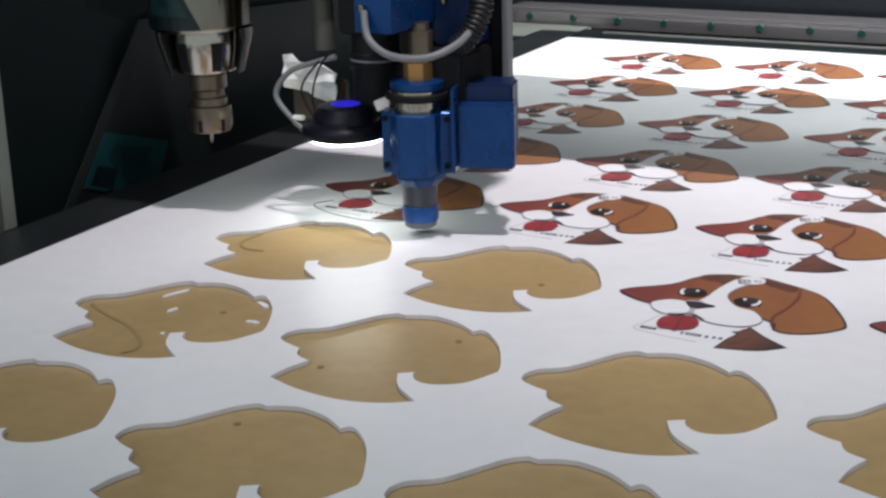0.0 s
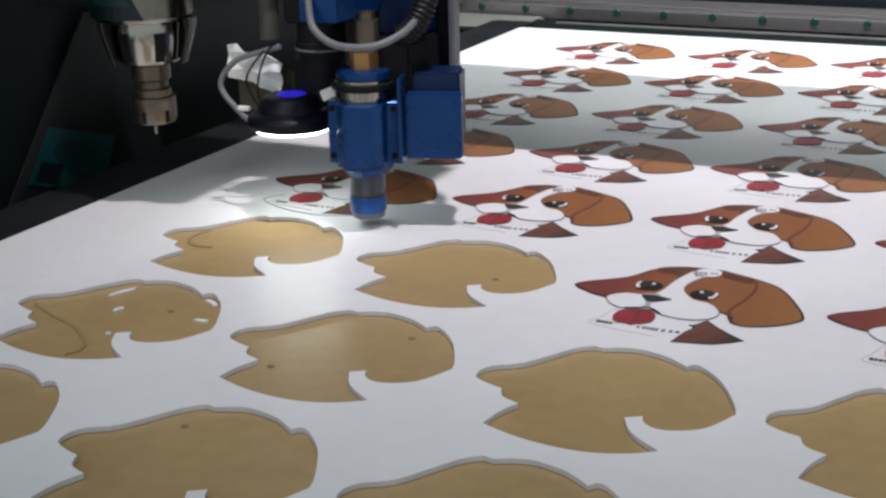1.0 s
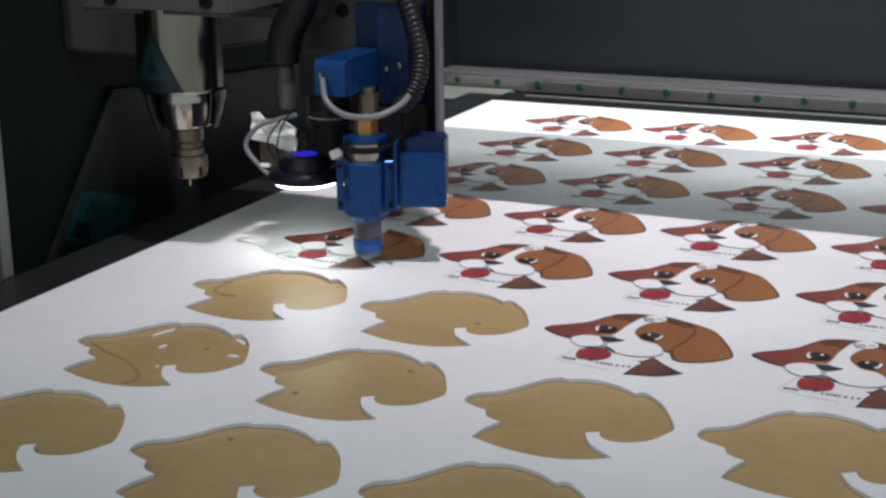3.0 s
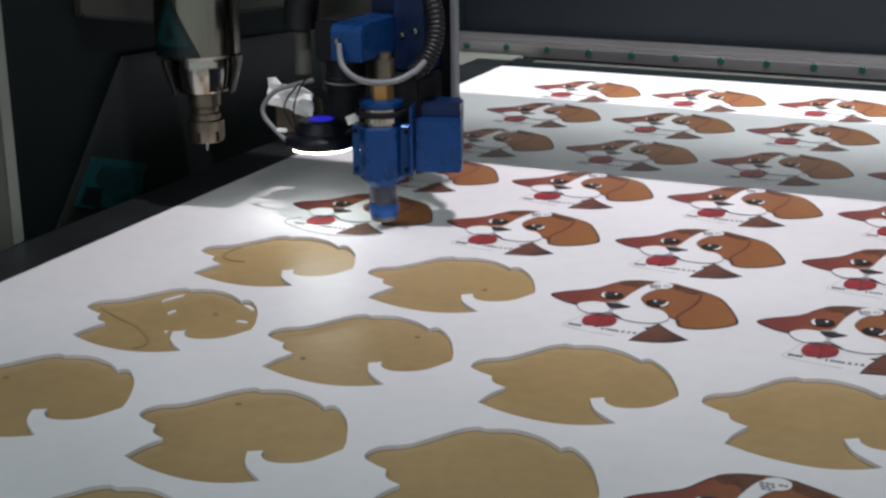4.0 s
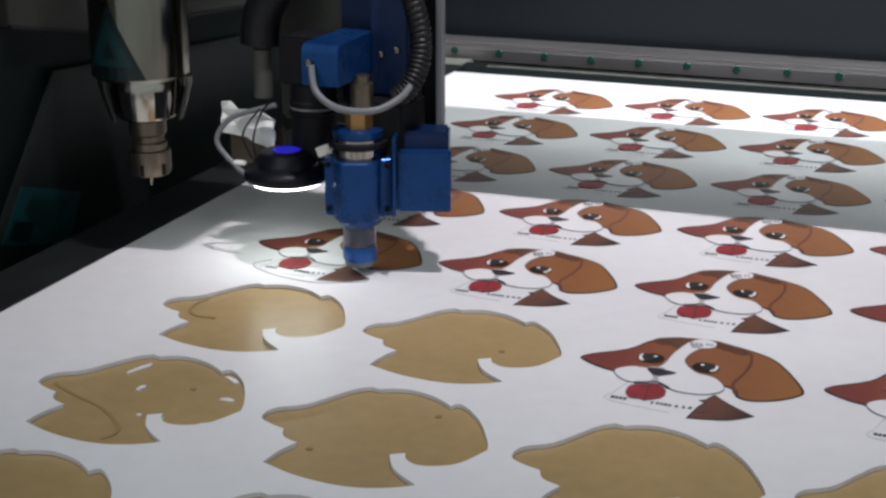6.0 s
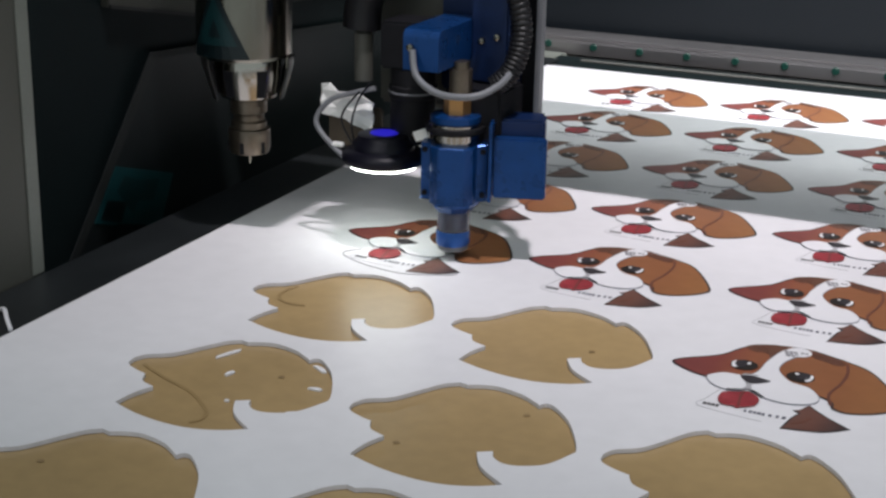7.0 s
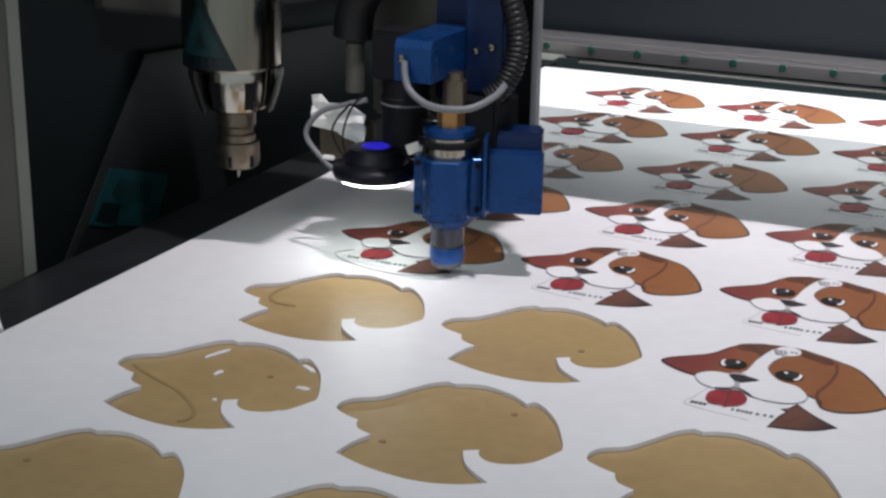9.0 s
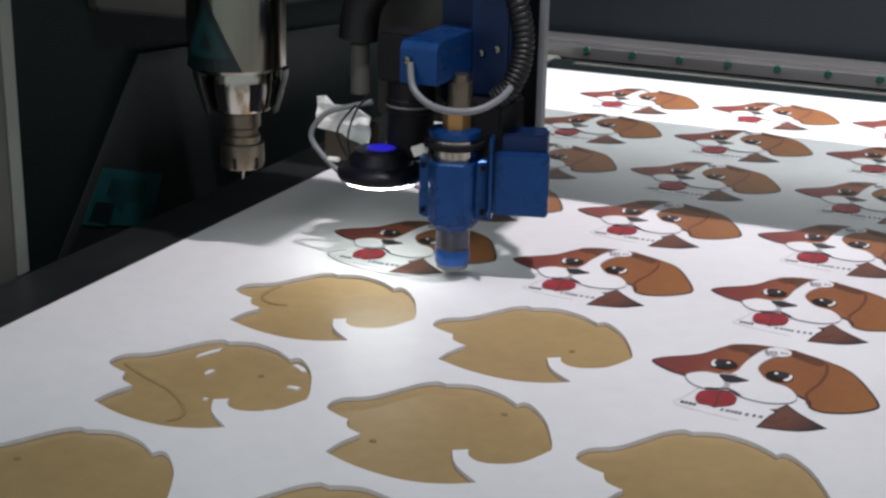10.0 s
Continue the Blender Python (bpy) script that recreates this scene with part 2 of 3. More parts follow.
def ribbon(points, width, z0, z1, bm=None, steps=6):
    """A flat line of that width through points in millimetres."""
    p = spline([Vector((a / 1000, b / 1000)) for a, b in points], steps)
    left, right = [], []
    for k in range(len(p)):
        d = (p[min(k + 1, len(p) - 1)] - p[max(k - 1, 0)]).normalized() * width / 2
        left.append(p[k] + Vector((-d[1], d[0])))
        right.append(p[k] - Vector((-d[1], d[0])))
    own = bmesh.new()
    for a, b, c, e in zip(left, left[1:], right[1:], right):
        own.faces.new([own.verts.new((q[0], q[1], z1)) for q in (a, b, c, e)])
    bmesh.ops.remove_doubles(own, verts=own.verts[:], dist=1e-6)
    own2 = bmesh.ops.extrude_face_region(own, geom=own.faces[:])
    bmesh.ops.translate(own, verts=[v for v in own2["geom"] if isinstance(v, bmesh.types.BMVert)], vec=(0, 0, z0 - z1))
    return merge(bm, own)


def disc(x, y, rx, ry, z0, z1, turn=0.0, n=20, bm=None):
    c, s = math.cos(radians(turn)), math.sin(radians(turn))
    pts = [(rx * math.cos(2 * math.pi * k / n), ry * math.sin(2 * math.pi * k / n)) for k in range(n)]
    return slab([Vector(((x + a * c - b * s) / 1000, (y + a * s + b * c) / 1000)) for a, b in pts], z0, z1, bm)


# ---------------------------------------------------------------- setting
PITCH_X, PITCH_Y = 0.160, 0.1558
THICK = 0.0028
EDGE_X, EDGE_Y = -0.222, 0.808

floor = tagged(part("floor", box(-4, 4, -4, 4, -0.95, -0.90), FLOOR), "grey hall floor under the cutting machine", "floor", kind="structure")
bed = tagged(part("table_bed", box(-0.281, 1.25, -0.95, 0.795, -0.06, -THICK - 0.0004), TAN), "tan flat bed of the cutting table", "table bed", kind="structure")
base = tagged(part("machine_base", box(-0.60, 1.45, -0.98, 1.30, -0.90, -0.062, 0.01), DARKPANEL), "dark painted base of the cutting machine", "machine base", kind="structure")
border_left = tagged(part("trim_left", box(-0.2815, EDGE_X - 0.001, -0.95, 0.86, -THICK - 0.0002, -0.0012, 0.0008), BORDER), "dark border strip along the table edge", "trim", kind="structure")
border_back = tagged(part("trim_back", box(-0.36, 1.25, EDGE_Y - 0.006, 0.905, -0.05, -0.0055, 0.001), DARKPANEL), "dark border along the rear of the table", "trim", kind="structure")
border_line = tagged(part("trim_line", box(-0.20, 1.25, 0.872, 0.882, -0.0054, -0.0030, 0.0008), DULL), "grey metal strip along the rear border", "trim", kind="structure")

wall_back = tagged(part("wall_back", box(-0.9, 2.2, 1.02, 1.06, -0.90, 1.2, 0.004), SLATE), "slate blue-grey rear panel of the machine", "panel", kind="structure")
wall_left = tagged(part("wall_left", box(-0.41, -0.369, -0.32, 1.3, -0.90, 0.9, 0.004), DARKPANEL), "black side panel of the machine", "panel", kind="structure")


def rear_guide():
    ob = tagged(new("guide_rail"), "steel linear guide rail with green bolt caps behind the table", "rail")
    part("rail_foot", box(-0.9, 1.6, 0.93, 1.0, -0.020, -0.012, 0.0015), RAIL, ob)
    part("rail_body", box(-0.9, 1.6, 0.937, 1.0, -0.0118, 0.010, 0.003), RAIL, ob)
    part("rail_top", box(-0.9, 1.6, 0.945, 1.0, 0.0103, 0.0135, 0.001), RAIL, ob)
    part("rail_chamfer", box(-0.9, 1.6, 0.9352, 0.9368, -0.0112, -0.0090, 0.0004), STEEL, ob)
    part("rail_support", box(-0.9, 1.6, 0.925, 1.0, -0.045, -0.0205, 0.002), BLACK, ob, "black support under the rail")
    proto = None
    for k in range(30):
        m = Matrix.Translation((-0.7243 + 0.0652 * k, 0.9365, 0.0030)) @ pose(0, 0, 0, 90)
        if proto is None:
            bm = lathe([(0.0052, -0.001), (0.0052, 0.0006), (0.0042, 0.0014)], seg=16)
            proto = part("bolt_cap", bm, GREEN, ob, "green plastic bolt cap")
            proto.matrix_basis = m
        else:
            c = new("bolt_cap", proto.data)
            c.parent, c.matrix_basis = ob, m
            c["label"] = "green plastic bolt cap"
    return ob


rear_guide()

plate = tagged(part("corner_plate", box(-0.55, -0.235, 0.82, 0.925, -0.03, -0.005, 0.002), PLATE), "pale grey corner plate behind the table", "plate")


# ---------------------------------------------------------------- the sheet and its prints
HOLE = outline([
    [(-122, 60), (-118, 69), (-104, 79), (-92, 99), (-84, 112), (-76, 118.5)],
    [(-76, 118.5), (-70, 117)],
    [(-70, 117), (-62, 121), (-51, 123), (-35, 119), (-25, 113), (-18.5, 108)],
    [(-18.5, 108), (-15, 112.5), (-8, 109), (6, 93), (19, 68), (23, 56)],
    [(23, 56), (14, 35), (2, 26), (-9, 24), (-17, 29), (-20, 36)],
    [(-20, 36), (-28, 31)],
    [(-28, 31), (-19, 15), (0, 0)],
    [(0, 0), (-12, -8), (-29, -14), (-48, -15), (-71, -11), (-92, -3)],
    [(-92, -3), (-90, 13), (-85, 27)],
    [(-85, 27), (-96, 32), (-101, 42)],
    [(-101, 42), (-110, 45), (-120, 51), (-122, 60)],
])
CUT = [(0, 1), (1, 1), (0, 2), (1, 2), (2, 2), (3, 2), (0, 3), (1, 3), (2, 3), (0, 4), (1, 4), (2, 4), (3, 4)]
PRINTS = [(i, j) for j in range(-4, 1) for i in range(0, 6)] + [(i, 1) for i in range(2, 6)] + [(4, 2), (5, 2), (3, 3), (4, 3), (5, 3)]


def cell(i, j):
    return Vector((i * PITCH_X, -j * PITCH_Y))


def sheet():
    bm = bmesh.new()
    rim = [(EDGE_X, -0.93), (1.1, -0.93), (1.1, EDGE_Y), (EDGE_X, EDGE_Y)]
    loops = [[Vector(p) for p in rim]] + [[p + cell(i, j) for p in HOLE] for i, j in CUT]
    tops = []
    for loop in loops:
        vs = [bm.verts.new((p[0], p[1], 0)) for p in loop]
        tops.append(vs)
        for k in range(len(vs)):
            bm.edges.new((vs[k], vs[(k + 1) % len(vs)]))
    bmesh.ops.triangle_fill(bm, use_beauty=True, edges=bm.edges[:], normal=(0, 0, 1))
    for f in bm.faces:
        f.material_index = 0
    for vs in tops:
        low = [bm.verts.new((v.co.x, v.co.y, -THICK)) for v in vs]
        for k in range(len(vs)):
            f = bm.faces.new((vs[k], vs[(k + 1) % len(vs)], low[(k + 1) % len(vs)], low[k]))
            f.material_index = 1
    ob = part("printed_sheet", bm, WHITE)
    ob.data.materials.append(EDGE)
    return tagged(ob, "white plastic sheet with rows of printed puppy heads and cut-outs", "sheet")


SHEET = sheet()

# outlines of one print, in millimetres about its cell
HEAD = [(-124, 57), (-119, 67), (-98, 84), (-87, 104), (-75, 115), (-58, 119), (-44, 119), (-30, 114), (-18, 109), (-2, 99), (12, 78), (24, 52), (22, 41), (10, 29), (-5, 23), (-15, 27), (-19, 38), (-45, 46), (-80, 40), (-99, 42), (-112, 47)]
MUZZLE = [(-62, 106), (-56, 113.5), (-47, 115), (-43.5, 109), (-51, 99), (-56, 86), (-56, 72), (-46, 57), (-33, 52), (-24, 38), (-27, 27), (-40, 21), (-55, 23), (-66, 31), (-79, 26), (-91, 31), (-97, 43), (-88, 53), (-75, 54), (-69, 64), (-67, 84)]
CREST = [(-85, 104), (-82.5, 109.5), (-76, 113.5), (-70, 115), (-67.5, 106), (-67, 97.5), (-72.5, 99.5), (-78.5, 98)]
CREST_RIGHT = [(-43, 118), (-35, 114), (-26, 110), (-19.5, 105), (-20, 99), (-25, 98), (-31, 101), (-38, 103.5), (-42, 108)]
NOSE = [(-77, 50.5), (-75, 53.6), (-70, 54.5), (-64, 53), (-57.5, 50.6), (-61.5, 45.6), (-67.5, 41.2), (-70.6, 41.4), (-74, 46)]
NOSE_SHINE = [(-76.6, 53.2), (-75, 55.6), (-70, 56.4), (-66, 55), (-70, 54.2)]
TONGUE = [(-82, 13), (-81, 20.5), (-76, 23.8), (-71.5, 25.5), (-67.2, 28), (-61.3, 24.5), (-57.6, 18), (-58.3, 9), (-63.6, 3.8), (-66, 2.6), (-67.6, 0), (-70.6, 2.4), (-76.6, 2), (-80.6, 6.5)]
CREST_MIDDLE = [(-71, 114.5), (-66, 116.5), (-59.5, 116), (-58.5, 108), (-61.5, 99), (-64.5, 90), (-67.5, 95), (-70, 104)]


def puppy_print():
    """One printed puppy head: thin layers of ink on the sheet."""
    z = 0.0002
    body = part("puppy_print", slab(closed(HEAD), 0, z), INK, SHEET, "printed puppy head with brown ears and a red tongue")

    def layer(name, bm, material):
        return part(name, bm, material, body)

    layer("brown_fur", slab(grown(closed(HEAD), -0.0017), z, 2 * z), FUR)
    layer("ear_flap_line", ribbon([(-18, 104), (-15, 88), (-16, 68), (-20, 48), (-16, 31)], 0.0022, 2 * z, 3 * z), LINE)
    layer("crest", slab(closed(CREST), 2 * z, 3 * z), CRESTBROWN)
    layer("crest", slab(closed(CREST_RIGHT), 2 * z, 3 * z), CRESTBROWN)
    layer("crest_middle", slab(closed(CREST_MIDDLE), 2.5 * z, 3.5 * z), DARKBROWN)
    layer("muzzle_outline", slab(closed(MUZZLE), 3 * z, 4 * z), MUZZLELINE)
    layer("muzzle", slab(grown(closed(MUZZLE), -0.0006), 4 * z, 5 * z), PALE)
    layer("nose", slab(closed(NOSE), 5 * z, 6 * z), INK)
    layer("nose_shine", slab(closed(NOSE_SHINE), 6 * z, 7 * z), MIDGREY)
    for x, y, turn, side in ((-79, 70.5, 22, -1), (-41.5, 66.5, -10, 1)):
        layer("eye", disc(x, y, 9.0, 8.4, 5 * z, 6 * z, turn), EYEINK)
        layer("eye_white", disc(x + side * 5.7, y - 0.8, 2.3, 5.9, 6 * z, 7 * z, -side * 8, 16), PALE)
        layer("pupil", disc(x + side * 1.9, y + 0.6, 4.2, 6.2, 7 * z, 8 * z, -side * 8, 16), INK)
        layer("eye_spark", disc(x - side * 2.6, y + 2.6, 1.3, 1.7, 8 * z, 9 * z, 0, 10), PALE)
    philtrum = [(-71.5, 42), (-68, 42), (-66.6, 36), (-65, 29.5), (-68.5, 28), (-71.5, 29.5), (-70, 36)]
    layer("mouth_fold", slab(closed(philtrum), 5 * z, 6 * z), MIDGREY)
    layer("tongue", slab(closed(TONGUE), 5 * z, 6 * z), RED)
    layer("tongue_crease", ribbon([(-69, 27), (-69.5, 20), (-68.4, 11), (-67.4, 3)], 0.0017, 6 * z, 7 * z), MAROON)
    layer("mouth_line", ribbon([(-80, 26), (-73, 28.5), (-68, 31), (-63, 29.5), (-57, 24)], 0.0016, 6 * z, 7 * z), INK)
    neck = outline([[(-28, 26), (-16, 14), (1, 1)], [(1, 1), (-14, -11), (-38, -16)], [(-38, -16), (-35, 2), (-32, 11)], [(-32, 11), (-36, 14)], [(-36, 14), (-31, 18), (-28, 26)]])
    layer("collar_outline", slab(neck, 0, z), INK)
    layer("collar", slab(grown(neck, -0.0014), z, 2 * z), COLLAR)
    layer("collar_fold", ribbon([(-33, -6), (-27, -1), (-24, 7)], 0.0022, 2 * z, 3 * z), LINE)
    layer("note_outline", ribbon([(-84, 27), (-89, 8), (-92, -3), (-75, -8), (-50, -11)], 0.0003, 0, z), MIDGREY)

    layer("forehead_patch", disc(-50.5, 108.5, 8.4, 8.2, 5 * z, 6 * z, -12, 22), PALE)

    def bars(name, rows, high, z0, material):
        for x, y, w in rows:
            loop = [Vector(((x + a * w / 2) / 1000, (y + b * high) / 1000)) for a, b in ((-1, -1), (1, -1), (1, 1), (-1, 1))]
            layer(name, slab(loop, z0, z0 + z), material)

    bars("lettering_bar", [(-87.6, 0.8, 2.4), (-85, 0.7, 1.8), (-82.4, 0.6, 2.2), (-79.8, 0.5, 1.8)], 1.8, 0, INK)
    bars("pale_lettering_bar", [(-62.4, 0.2, 1.6), (-59, 0.4, 2.2), (-56.4, 0.3, 1.8), (-53.8, 0.2, 2.2), (-51.2, 0, 1.8), (-47, 0, 2.0), (-42.6, 0.3, 1.8), (-38.6, 0.5, 2.2)], 1.7, 0, FADEDINK)
    bars("forehead_lettering_bar", [(-58.5, 106.3, 2.6), (-55.4, 106.6, 2.2), (-52.6, 106.8, 2.4), (-48, 107.4, 2.4), (-45.2, 107.6, 1.8), (-57.6, 103, 2.4), (-54.6, 103.2, 2.6), (-51.4, 103.4, 2.2), (-56, 99.8, 2.6), (-52.8, 99.8, 2.4)], 1.1, 6 * z, GREYINK)
    bars("crest_lettering_bar", [(-80, 107, 4), (-75, 109, 4), (-78, 102.5, 4), (-73, 104.5, 4), (-38, 110, 4), (-33, 108.5, 4), (-28, 106.5, 4), (-36, 105.8, 4), (-31, 104.2, 4)], 0.8, 3 * z, DARKBROWN)
    return body


PUPPY = puppy_print()
PUPPY.matrix_basis = Matrix.Translation((*(cell(*PRINTS[0])), 0.0001))
for ij in PRINTS[1:]:
    copy_thing(PUPPY, Matrix.Translation((*cell(*ij), 0.0001)))

# the outline that the laser is cutting at present
part("cut_line", ribbon([(-30, 28), (-20, 14), (0, -3), (-14, -13), (-38, -21), (-70, -16), (-95, -4), (-101, 6), (-92, 18)], 0.0007, 0.0, 0.0004), GREYINK, SHEET, "fine fresh cut line")


def on_bed(name, bm, material, i, j, label, category):
    ob = part(name, bm, material)
    ob.matrix_world = Matrix.Translation((*cell(i, j), -THICK))
    return tagged(ob, label, category)


BEDSTUFF = [((0, 2), [(-74, 98, 22, 3.6, 68), (-56, 70, 9, 3.6, 80), (5, 72.5, 9.5, 3.6, 3), (-7, 102, 14, 4, -30), (19, 46, 15, 3, 65), (-22, 33, 7, 4, 20), (-35, 33, 3.2, 2.6, 0), (10, 35, 9, 2.6, 25)])]
for (ci, cj), list_ in BEDSTUFF:
    for x, y, a, b, turn in list_:
        c, s = math.cos(radians(turn)), math.sin(radians(turn))
        pts = [(-a, -b * 0.6), (a * 0.7, -b), (a, b * 0.2), (a * 0.2, b), (-a * 0.8, b * 0.5)]
        bm = slab([Vector(((x + 0.5 * (p * c - q * s)) / 1000, (y + 0.5 * (p * s + q * c)) / 1000)) for p, q in pts], 0.0, 0.0012)
        on_bed("offcut_sliver", bm, PALE, ci, cj, "small white plastic offcut sliver on the bed", "offcut")
on_bed("scratch", ribbon([(-114, 60), (-108, 56), (-88, 46), (-66, 37), (-49, 25), (-38, 14), (-35, 4), (-39, -3)], 0.0022, 0.0, 0.0002), SCORCH, 0, 2, "dark curved burn line on the tan bed", "mark")
on_bed("scratch", ribbon([(-98, 80), (-102, 70), (-100, 55), (-90, 46), (-74, 46)], 0.0026, 0.0, 0.0002), SCORCH, 0, 1, "faint curved burn line on the tan bed", "mark")
for (ci, cj), x, y in (((1, 2), -77, 27), ((1, 2), -22, 96), ((1, 1), -19, 56), ((0, 2), -24, 81), ((0, 3), -85, 73), ((1, 3), -75, 96), ((0, 2), -78, 92)):
    on_bed("burn_spot", disc(x, y, 2.2, 1.9, 0, 0.0002, 20, 12), SPOT, ci, cj, "small dark burn spot on the tan bed", "mark")


# ---------------------------------------------------------------- the gantry and its tools
def gantry():
    ob = tagged(new("gantry_beam"), "unseen dark gantry beam, shaped to shade the cutting table", "gantry beam")
    # Out of view; its size and height are set to cast the shade band.
    part("beam", box(-0.75, 1.6, 0.197, 0.509, 0.25, 0.285, 0.003), DARKPANEL, ob)
    # Unseen plate added to keep the rear lamp off the front sheet.
    part("rear_lamp_blocker", box(-0.75, 1.6, 0.197, 0.212, 0.2855, 0.60, 0.003), DARKPANEL, ob)
    part("carriage_rail", box(-0.75, 1.6, 0.175, 0.1965, 0.44, 0.465, 0.003), RAIL, ob)
    return ob


def carriage():
    ob = tagged(new("tool_carriage"), "tool carriage with steel spindle, ring-lit camera and blue laser head", "tool carriage")

    # mounting plates
    bm = box(-0.27, -0.065, 0.045, 0.065, 0.205, 0.42, 0.003)
    box(-0.262, -0.1036, -0.045, 0.05, 0.2165, 0.26, 0.004, bm)
    clamp = part("spindle_clamp", bm, CREAM, ob, "cream painted spindle clamp with socket screws")
    for x in (-0.226, -0.1265):
        bm = lathe([(0.0065, 0), (0.0065, 0.003), (0.0035, 0.003), (0.0035, 0.001)], seg=18)
        s = part("socket_screw", bm, BLACK, clamp)
        s.matrix_basis = pose(x, -0.0445, 0.2297, 90)
    part("back_plate", box(-0.10, 0.024, 0.07, 0.09, 0.10, 0.42, 0.003), CREAM, ob, "cream painted tool plate")
    # Unseen blocker; the jagged outline shapes the shadow edge on the sheet.
    part("shade_hood", slab([Vector(p) for p in ((-0.285, 0.066), (-0.250, 0.045), (-0.205, 0.060), (-0.185, 0.040), (-0.150, 0.056), (-0.120, 0.046), (-0.085, 0.054), (-0.060, 0.036), (0.012, 0.020), (0.030, 0.034), (0.026, 0.050), (0.050, 0.065), (0.050, 0.110), (-0.285, 0.110))], 0.268, 0.40), CREAM, ob, "unseen cream hood added to shade the tools and sheet")
    part("plate_edge", box(0.0462, 0.0505, 0.045, 0.056, 0.105, 0.26, 0.001), CABLE, ob, "bare aluminium edge of the plate")

    # Black box added to darken the gap between hose and plate edge.
    part("dark_gap_filler", box(0.0305, 0.0460, 0.058, 0.066, 0.105, 0.26, 0.002), BLACK, ob)

    # spindle
    sx, sy = -0.182, -0.004
    bx = sx - 0.003
    bm = lathe([(0.036, 0.144), (0.0385, 0.147), (0.0385, 0.40)], bx, sy, 48)
    spindle = smooth_by_angle(part("spindle_body", bm, STEEL, ob, "brushed steel spindle motor"))
    bm = lathe([(0.026, 0.1435), (0.027, 0.139), (0.0265, 0.128), (0.023, 0.1115), (0.0165, 0.1085)], sx, sy, 48)
    smooth_by_angle(part("spindle_flange", bm, POLISHED, spindle))
    for first, last in ((-205, -118), (2, 62)):
        bm = bmesh.new()
        rows = []
        for k in range(9):
            a = radians(first + (last - first) * k / 8)
            rows.append([bm.verts.new((sx + r * math.cos(a), sy + r * math.sin(a), h)) for r, h in ((0.0372, 0.1442), (0.0372, 0.138), (0.0290, 0.110), (0.0275, 0.110), (0.0357, 0.138), (0.0357, 0.1442))])
        for p, q in zip(rows, rows[1:]):
            for k in range(6):
                bm.faces.new((p[k], p[(k + 1) % 6], q[(k + 1) % 6], q[k]))
        bm.faces.new(rows[0])
        bm.faces.new(rows[-1])
        smooth_by_angle(part("nose_skirt", bm, DARKSTEEL, spindle, "dark tapered skirt of the spindle nose"))
    for a in (-150, -95, -35, 25):
        bm = slab([Vector((p, q)) for p, q in ((-0.0035, -0.011), (0.0035, -0.011), (0.0045, 0.011), (-0.0045, 0.011))], -0.0015, 0.0015)
        w = part("flange_window", bm, BLACK, spindle)
        w.matrix_basis = Matrix.Translation((sx, sy, 0)) @ pose(0, 0, 0, 0, 0, a + 90) @ Matrix.Translation((0, -0.0247, 0.1245)) @ pose(0, 0, 0, 99)
    bm = lathe([(0.0148, 0.1085), (0.0148, 0.098), (0.0125, 0.096), (0.0125, 0.0915), (0.0142, 0.09), (0.0142, 0.0845)], sx, sy, 40)
    smooth_by_angle(part("collet_shaft", bm, WARMSTEEL, spindle))
    bm = lathe([(0.0168, 0.084), (0.0172, 0.081), (0.0172, 0.068), (0.0155, 0.064), (0.006, 0.0635)], sx, sy, 40)
    smooth_by_angle(part("collet_nut", bm, WARMSTEEL, spindle, "worn steel collet nut with slots"))
    for a in range(0, 360, 60):
        s = part("nut_slot", box(-0.0015, 0.0015, -0.0178, -0.0155, 0.0655, 0.0745), BLACK, spindle)
        s.matrix_basis = pose(sx, sy, 0, 0, 0, a + 10)
    bm = tube([(sx + 0.030, sy + 0.012, 0.143), (sx + 0.031, sy + 0.010, 0.128), (sx + 0.0255, sy + 0.008, 0.112)], 0.0022)
    smooth_by_angle(part("flange_bracket", bm, POLISHED, spindle, "polished bracket arm"), 60)
    bm = lathe([(0.0016, 0.0638), (0.0016, 0.058), (0.0008, 0.054)], sx, sy, 12)
    part("milling_bit", bm, STEEL, spindle)
    for name, base, foot, top, r, material in (("warning_sticker", 0.0290, 0.147, 0.203, 0.0391, TEALDARK), ("sticker_face", 0.0200, 0.1575, 0.194, 0.0395, TEALFACE), ("sticker_symbol", 0.0060, 0.164, 0.178, 0.0398, TEALDARK)):
        bm = bmesh.new()
        grid = []
        for a in range(9):
            v = a / 8
            row = []
            for c in range(9):
                ang = radians(-95) + (c / 4 - 1) * base * (1 - v * 0.97) / r
                row.append([bm.verts.new((bx + q * math.cos(ang), sy + q * math.sin(ang), foot + (top - foot) * v)) for q in (0.0384, r)])
            grid.append(row)
        for a in range(8):
            for c in range(8):
                for q in (0, 1):
                    bm.faces.new((grid[a][c][q], grid[a][c + 1][q], grid[a + 1][c + 1][q], grid[a + 1][c][q]))
        part(name, bm, material, spindle, "dark teal triangular warning sticker")

    # vision camera with ring lamp
    cx, cy = -0.064, 0.005
    bm = lathe([(0.0290, 0.0670), (0.0318, 0.0680), (0.0332, 0.0705), (0.0334, 0.0740), (0.0322, 0.0770), (0.0275, 0.0790), (0.0252, 0.0798), (0.0246, 0.0840), (0.0208, 0.0876), (0.0202, 0.0905), (0.0175, 0.0915), (0.0120, 0.0917)], cx, cy, 48)
    ring = smooth_by_angle(part("ring_housing", bm, GLOSSBLACK, ob, "black ring lamp housing"), 50)
    bm = lathe([(0.0284, 0.0669), (0.0278, 0.0656), (0.0205, 0.0656), (0.0205, 0.0669)], cx, cy, 48, cap=False)
